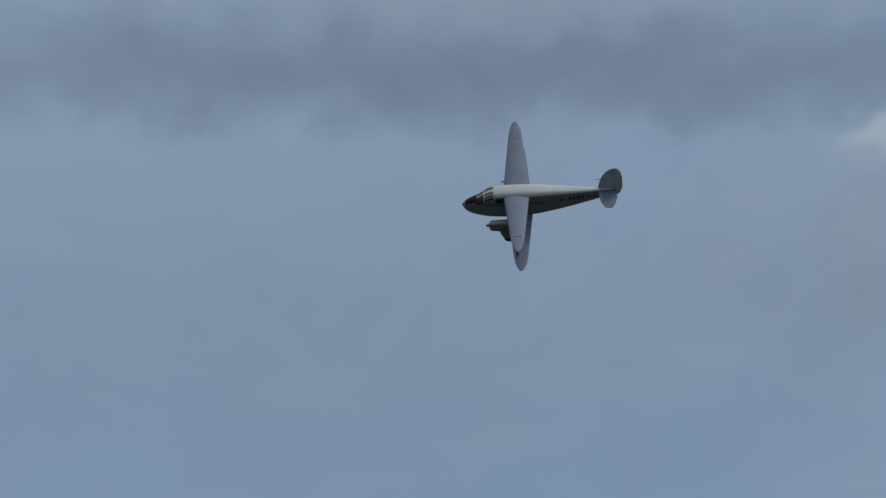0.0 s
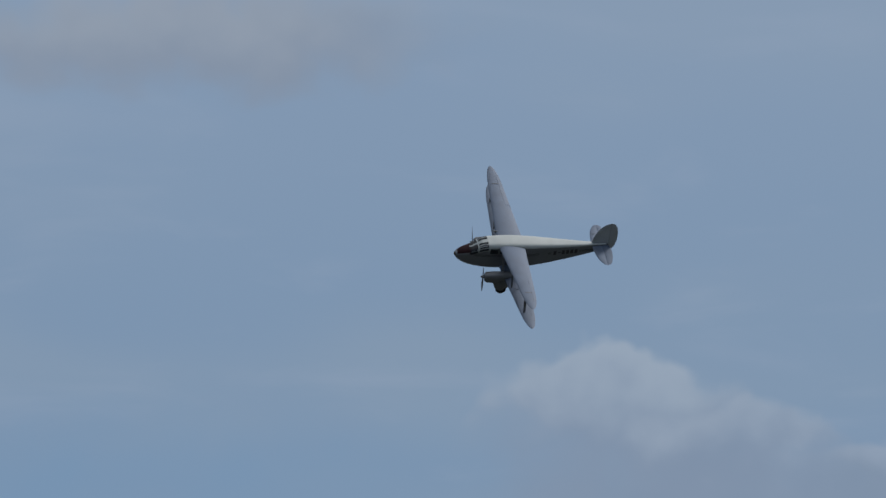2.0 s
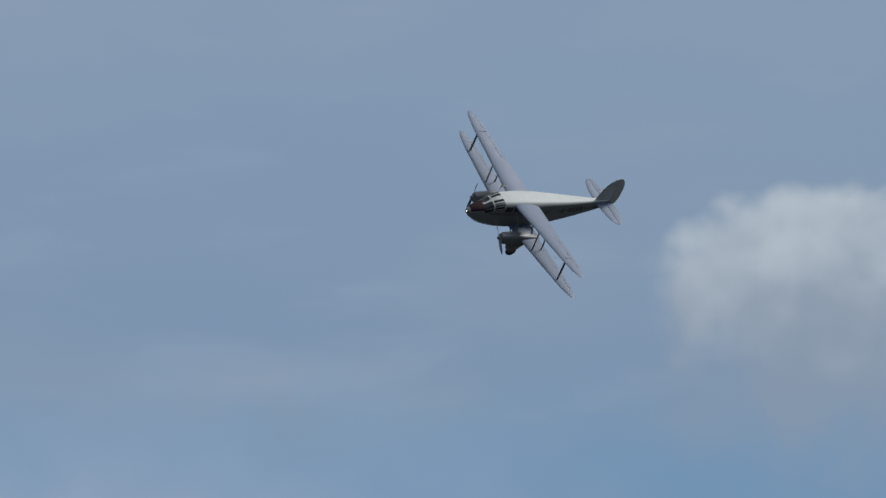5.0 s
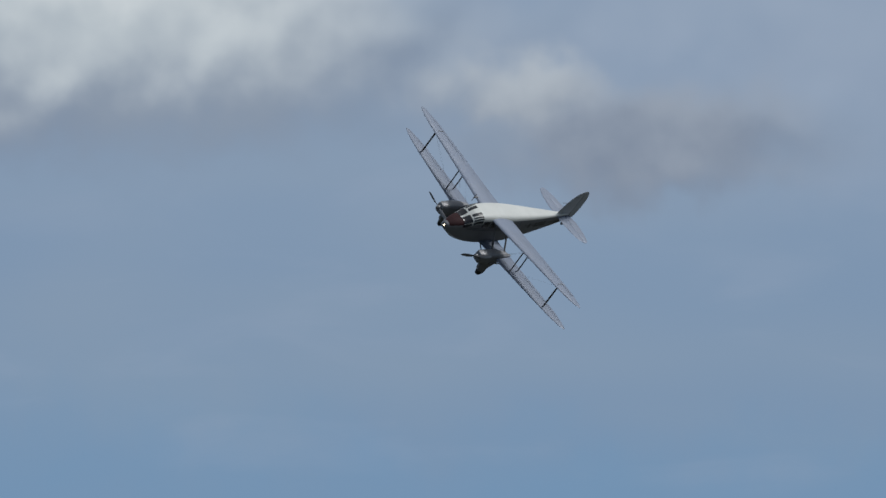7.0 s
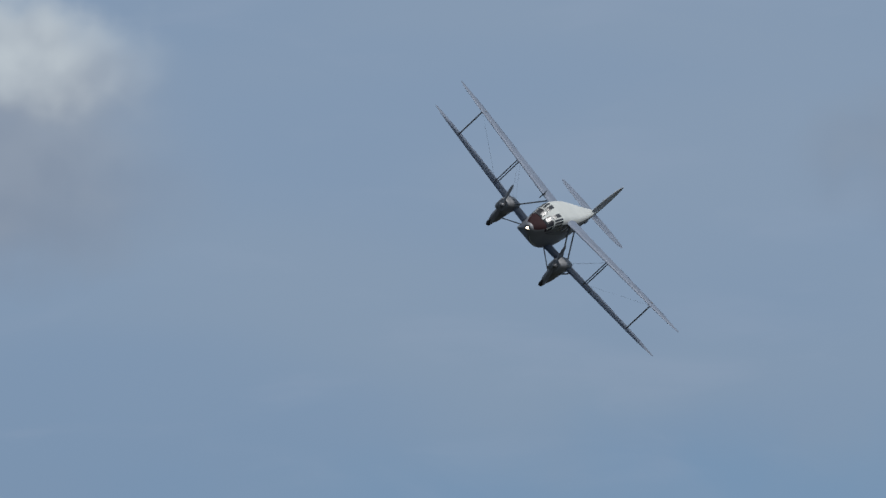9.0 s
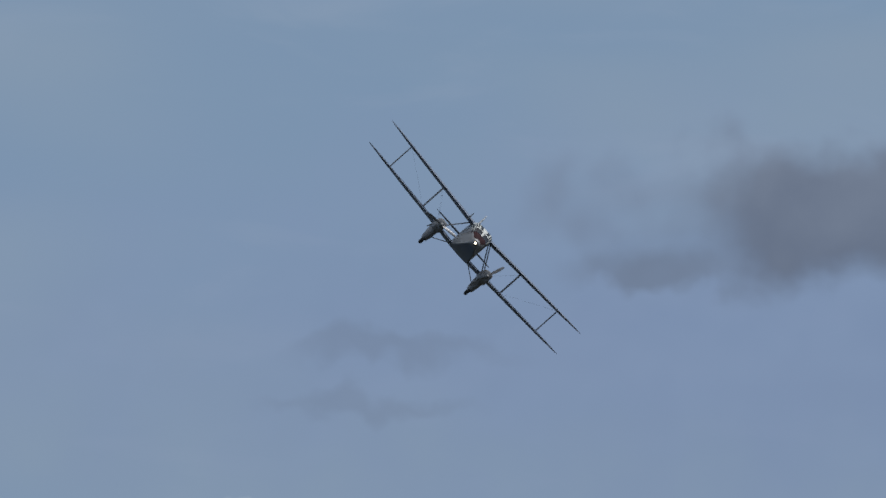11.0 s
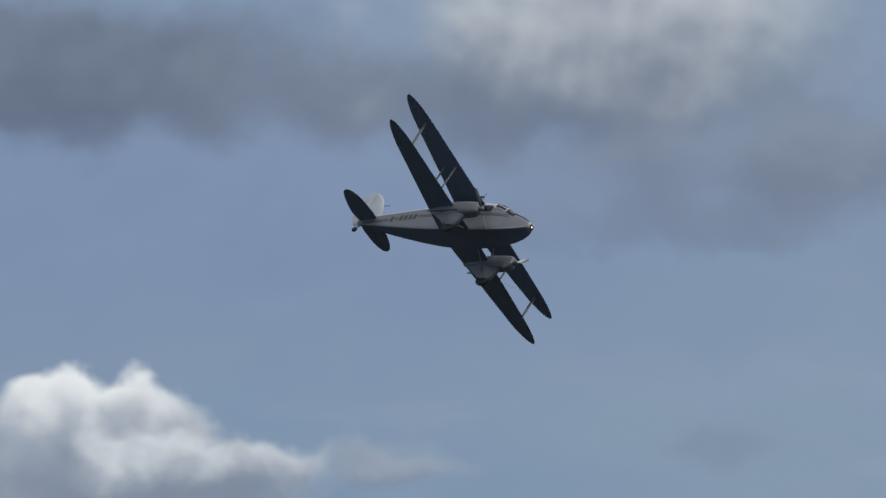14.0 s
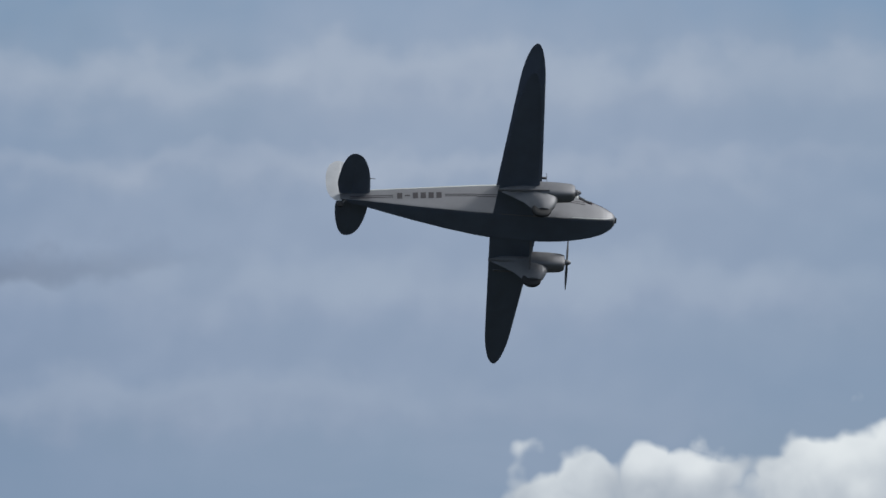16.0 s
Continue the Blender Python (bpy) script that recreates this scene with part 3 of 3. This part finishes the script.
def flat_panel(outline, thick, to_space):
    """A thin tail surface with a rounded edge from an outline function s in 0..1 giving (lead, trail) and a span."""
    rows = []
    for pos, lead, trail in outline:
        chord = max(0.02, lead - trail)
        rows.append([to_space(lead + x, pos, z * 0.9) for x, z in [(-s * chord, q * thick * min(1.0, chord)) for s, q in
                     ((0, 0), (0.06, 0.55), (0.2, 0.95), (0.45, 1.0), (0.75, 0.6), (1.0, 0.08), (1.0, -0.08), (0.75, -0.6), (0.45, -1.0), (0.2, -0.95), (0.06, -0.55))]])
    return loft(rows)


def build_tail():
    n = 16
    for sign in (1, -1):
        fixed, moving = [], []
        for i in range(n + 1):
            s = math.sin(math.pi / 2 * i / n)
            y = 0.05 + 1.99 * s
            k = math.sqrt(max(0.0, 1 - s ** 2.2))
            lead, trail, hinge = -6.13 + 0.66 * k, -6.20 - 0.50 * k * (0.75 + 0.25 * min(1, s * 4)), -6.16
            fixed.append((y, lead, hinge + 0.002))
            moving.append((y, hinge + 0.05, trail))
        put = lambda x, y, z: (x, sign * y, 0.09 + z)
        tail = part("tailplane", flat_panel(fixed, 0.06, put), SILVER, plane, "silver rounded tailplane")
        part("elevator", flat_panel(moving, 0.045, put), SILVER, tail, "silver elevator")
    fin, rudder = [], []
    for i in range(n + 1):
        s = math.sin(math.pi / 2 * i / n)
        z = 0.12 + 1.70 * s
        k = math.sqrt(max(0.0, 1 - s ** 2.4))
        fin.append((z, -6.55 + 1.15 * k * (1 - 0.18 * s), -6.53))
    for i in range(2 * n + 1):
        q = -math.pi / 2 + math.pi * i / (2 * n)
        s = math.sin(q)
        z = 0.78 + 1.06 * s
        k = math.sqrt(max(0.0, 1 - abs(s) ** 2.4))
        rudder.append((z, -6.48, -6.60 - 0.47 * k))
    up = lambda x, z, y: (x, y, z)
    tail_fin = part("fin", flat_panel(fin, 0.06, up), PALE, plane, "pale rounded fin")
    part("rudder", flat_panel(rudder, 0.05, up), PALE, tail_fin, "pale rounded rudder")
    part("mast", rod((-5.75, 0, 1.0), (-5.25, 0, 1.02), 0.03, 0.03), STRUT, tail_fin, "small fin probe")
    leg = part("tail_wheel_leg", rod((-6.3, 0, -0.15), (-6.5, 0, -0.42), 0.06, 0.06), STRUT, plane, "tail wheel leg")
    rows = [[(-6.55 + r * math.cos(a), yy, -0.47 + r * math.sin(a)) for a in [2 * math.pi * i / 20 for i in range(20)]] for yy, r in ((-0.05, 0.08), (-0.04, 0.12), (0, 0.14), (0.04, 0.12), (0.05, 0.08))]
    part("tail_wheel", loft(rows), RUBBER, leg, "small black tail wheel")


def build_generator():
    """The little windmill generator on the upper wing's leading edge."""
    g = part("wind_generator", rod((0.95, -1.02, upper_z(1.0) + 0.06), (0.62, -1.02, upper_z(1.0) + 0.04), 0.10, 0.10), STRUT, plane, "small wind-driven generator")
    part("generator_blade", rod((0.95, -1.02, upper_z(1.0) - 0.18), (0.95, -1.02, upper_z(1.0) + 0.30), 0.02, 0.05), BLADE, g, "small generator blade")


build_fuselage()
build_wings()
props = [build_nacelle(1), build_nacelle(-1)]
build_tail()
build_generator()


# ---------------------------------------------------------------- what moves
def motions():
    walk(plane, [
        (0.00, pose(4.85, 662.35, 110.13, -45.46, 2.93, 177.68)),
        (0.25, pose(-8.87, 661.02, 109.51, -46.22, 2.83, 180.55)),
        (0.50, pose(-22.59, 659.32, 108.86, -46.99, 2.72, 183.56)),
        (0.75, pose(-36.51, 657.04, 108.13, -47.92, 2.52, 187.07)),
        (1.00, pose(-50.19, 654.38, 107.37, -48.59, 2.36, 190.51)),
        (1.25, pose(-63.15, 651.80, 106.62, -48.37, 2.27, 193.13)),
        (1.50, pose(-75.64, 648.37, 105.82, -47.95, 2.29, 195.70)),
        (1.75, pose(-87.55, 643.11, 104.88, -47.87, 2.51, 198.96)),
        (2.00, pose(-99.19, 636.85, 103.89, -47.96, 2.86, 202.34)),
        (2.25, pose(-111.07, 629.43, 102.82, -48.31, 3.29, 205.43)),
        (2.50, pose(-122.65, 622.68, 101.94, -48.69, 3.70, 208.40)),
        (2.75, pose(-133.56, 619.58, 101.64, -48.92, 3.90, 211.23)),
        (3.00, pose(-144.37, 616.22, 101.46, -48.98, 4.08, 214.04)),
        (3.25, pose(-155.32, 608.99, 100.96, -48.67, 4.43, 216.93)),
        (3.50, pose(-166.18, 600.13, 100.42, -48.36, 4.77, 219.92)),
        (3.75, pose(-176.99, 590.63, 99.99, -48.53, 4.98, 223.09)),
        (4.00, pose(-187.52, 580.49, 99.53, -48.84, 5.17, 226.32)),
        (4.25, pose(-197.54, 570.06, 98.92, -49.02, 5.40, 229.46)),
        (4.50, pose(-206.77, 559.41, 98.21, -49.13, 5.68, 232.50)),
        (4.75, pose(-215.43, 548.50, 97.41, -49.20, 5.99, 235.48)),
        (5.00, pose(-223.64, 537.32, 96.50, -49.24, 6.30, 238.43)),
        (5.25, pose(-231.23, 525.97, 95.49, -49.28, 6.62, 241.36)),
        (5.50, pose(-238.12, 514.53, 94.38, -49.34, 6.91, 244.28)),
        (5.75, pose(-244.46, 502.97, 93.17, -49.45, 7.18, 247.23)),
        (6.00, pose(-250.37, 491.29, 91.73, -49.61, 7.40, 250.24)),
        (6.25, pose(-255.74, 479.53, 90.35, -49.88, 7.59, 253.31)),
        (6.50, pose(-260.41, 467.75, 89.36, -50.30, 7.76, 256.46)),
        (6.75, pose(-265.14, 455.91, 88.13, -50.90, 7.88, 259.73)),
        (7.00, pose(-269.49, 443.56, 86.95, -51.40, 8.03, 263.08)),
        (7.25, pose(-273.09, 430.42, 86.27, -51.48, 8.27, 266.38)),
        (7.50, pose(-275.78, 416.60, 85.58, -51.50, 8.58, 269.87)),
        (7.75, pose(-277.26, 401.66, 84.47, -51.84, 9.01, 273.95)),
        (8.00, pose(-277.71, 387.21, 83.18, -52.15, 9.48, 278.10)),
        (8.25, pose(-277.16, 374.98, 81.85, -52.22, 9.87, 281.83)),
        (8.50, pose(-275.85, 363.29, 80.38, -52.09, 10.26, 285.53)),
        (8.75, pose(-274.07, 351.05, 78.73, -51.58, 10.75, 289.61)),
        (9.00, pose(-271.54, 338.83, 77.00, -51.15, 11.12, 293.67)),
        (9.25, pose(-267.16, 325.83, 75.17, -51.46, 11.21, 297.34)),
        (9.50, pose(-263.77, 315.00, 73.53, -51.88, 11.19, 300.85)),
        (9.75, pose(-265.74, 311.09, 72.65, -51.79, 11.04, 304.24)),
        (10.00, pose(-273.37, 314.69, 70.56, -51.32, 10.38, 307.36)),
        (10.25, pose(-285.75, 324.58, 67.90, -50.59, 9.40, 310.25)),
        (10.50, pose(-302.31, 340.10, 64.20, -49.70, 8.14, 312.96)),
        (10.75, pose(-322.50, 360.32, 60.03, -48.75, 6.77, 315.56)),
        (11.00, pose(-345.38, 384.04, 55.28, -47.80, 5.38, 318.13)),
        (11.25, pose(-369.08, 409.28, 50.57, -46.92, 4.13, 320.74)),
        (11.50, pose(-390.62, 432.64, 48.06, -46.11, 3.29, 323.48)),
        (11.75, pose(-405.71, 449.76, 47.29, -45.42, 2.86, 326.39)),
        (12.00, pose(-409.24, 455.74, 48.45, -44.85, 2.90, 329.51)),
        (12.25, pose(-403.60, 453.27, 49.01, -44.51, 3.20, 332.65)),
        (12.50, pose(-392.13, 445.89, 48.97, -43.92, 3.40, 336.07)),
        (12.75, pose(-373.06, 431.23, 48.05, -42.40, 3.08, 340.25)),
        (13.00, pose(-351.93, 415.02, 46.87, -41.13, 2.62, 344.57)),
        (13.25, pose(-332.62, 401.14, 45.85, -41.44, 2.59, 348.55)),
        (13.50, pose(-313.36, 388.33, 44.89, -41.84, 2.76, 352.37)),
        (13.75, pose(-293.42, 376.65, 44.02, -40.87, 2.77, 356.05)),
        (14.00, pose(-273.80, 365.89, 43.30, -39.87, 2.77, 359.59)),
        (14.25, pose(-254.85, 355.53, 42.86, -39.89, 3.09, 362.91)),
        (14.50, pose(-237.09, 346.65, 42.52, -40.14, 3.39, 366.29)),
        (14.75, pose(-221.06, 339.88, 42.15, -40.21, 3.28, 370.11)),
        (15.00, pose(-205.82, 335.08, 41.83, -40.24, 3.03, 373.94)),
        (15.25, pose(-190.00, 332.42, 41.57, -40.07, 2.74, 377.26)),
        (15.50, pose(-175.59, 331.47, 41.40, -39.97, 2.54, 380.80)),
        (15.75, pose(-164.80, 332.75, 41.38, -40.22, 2.71, 385.36)),
        (16.00, pose(-155.08, 334.76, 41.41, -40.55, 3.01, 390.26)),
    ])
    # both propellers turn about 84 degrees from one picture of the film to the next: time and angle turned so far
    port_turn = [(0.0, 126), (0.5, 1298), (1.0, 2560), (3.5, 8797), (4.0, 9991), (6.5, 16206), (7.0, 17412), (7.5, 18621), (8.0, 19891), (8.5, 21066), (9.0, 22337), (9.5, 23540), (12.5, 31151), (13.0, 32422), (13.5, 33763), (14.0, 35063), (14.5, 36276), (15.0, 37529), (15.5, 38745), (16.0, 40007)]
    starboard_turn = [(0.0, 126), (0.5, 1298), (1.0, 2470), (2.0, 5079), (2.5, 6380), (3.5, 8961), (6.5, 16610), (7.0, 17902), (7.5, 19237), (8.0, 20473), (8.5, 21664), (9.0, 22877), (9.5, 24077), (12.5, 31559), (13.0, 32768), (13.5, 34103), (14.5, 36591), (15.0, 37845), (15.5, 39015), (16.0, 40277)]
    for prop, side, turn in ((props[0], 1, port_turn), (props[1], -1, starboard_turn)):
        times, angles = [k[0] for k in turn], [k[1] for k in turn]
        walk(prop, [(i / FPS, pose(1.92, side * 1.76, -0.96, float(np.interp(i / FPS, times, angles)), 0, 0)) for i in range(16 * FPS + 1)])



motions()
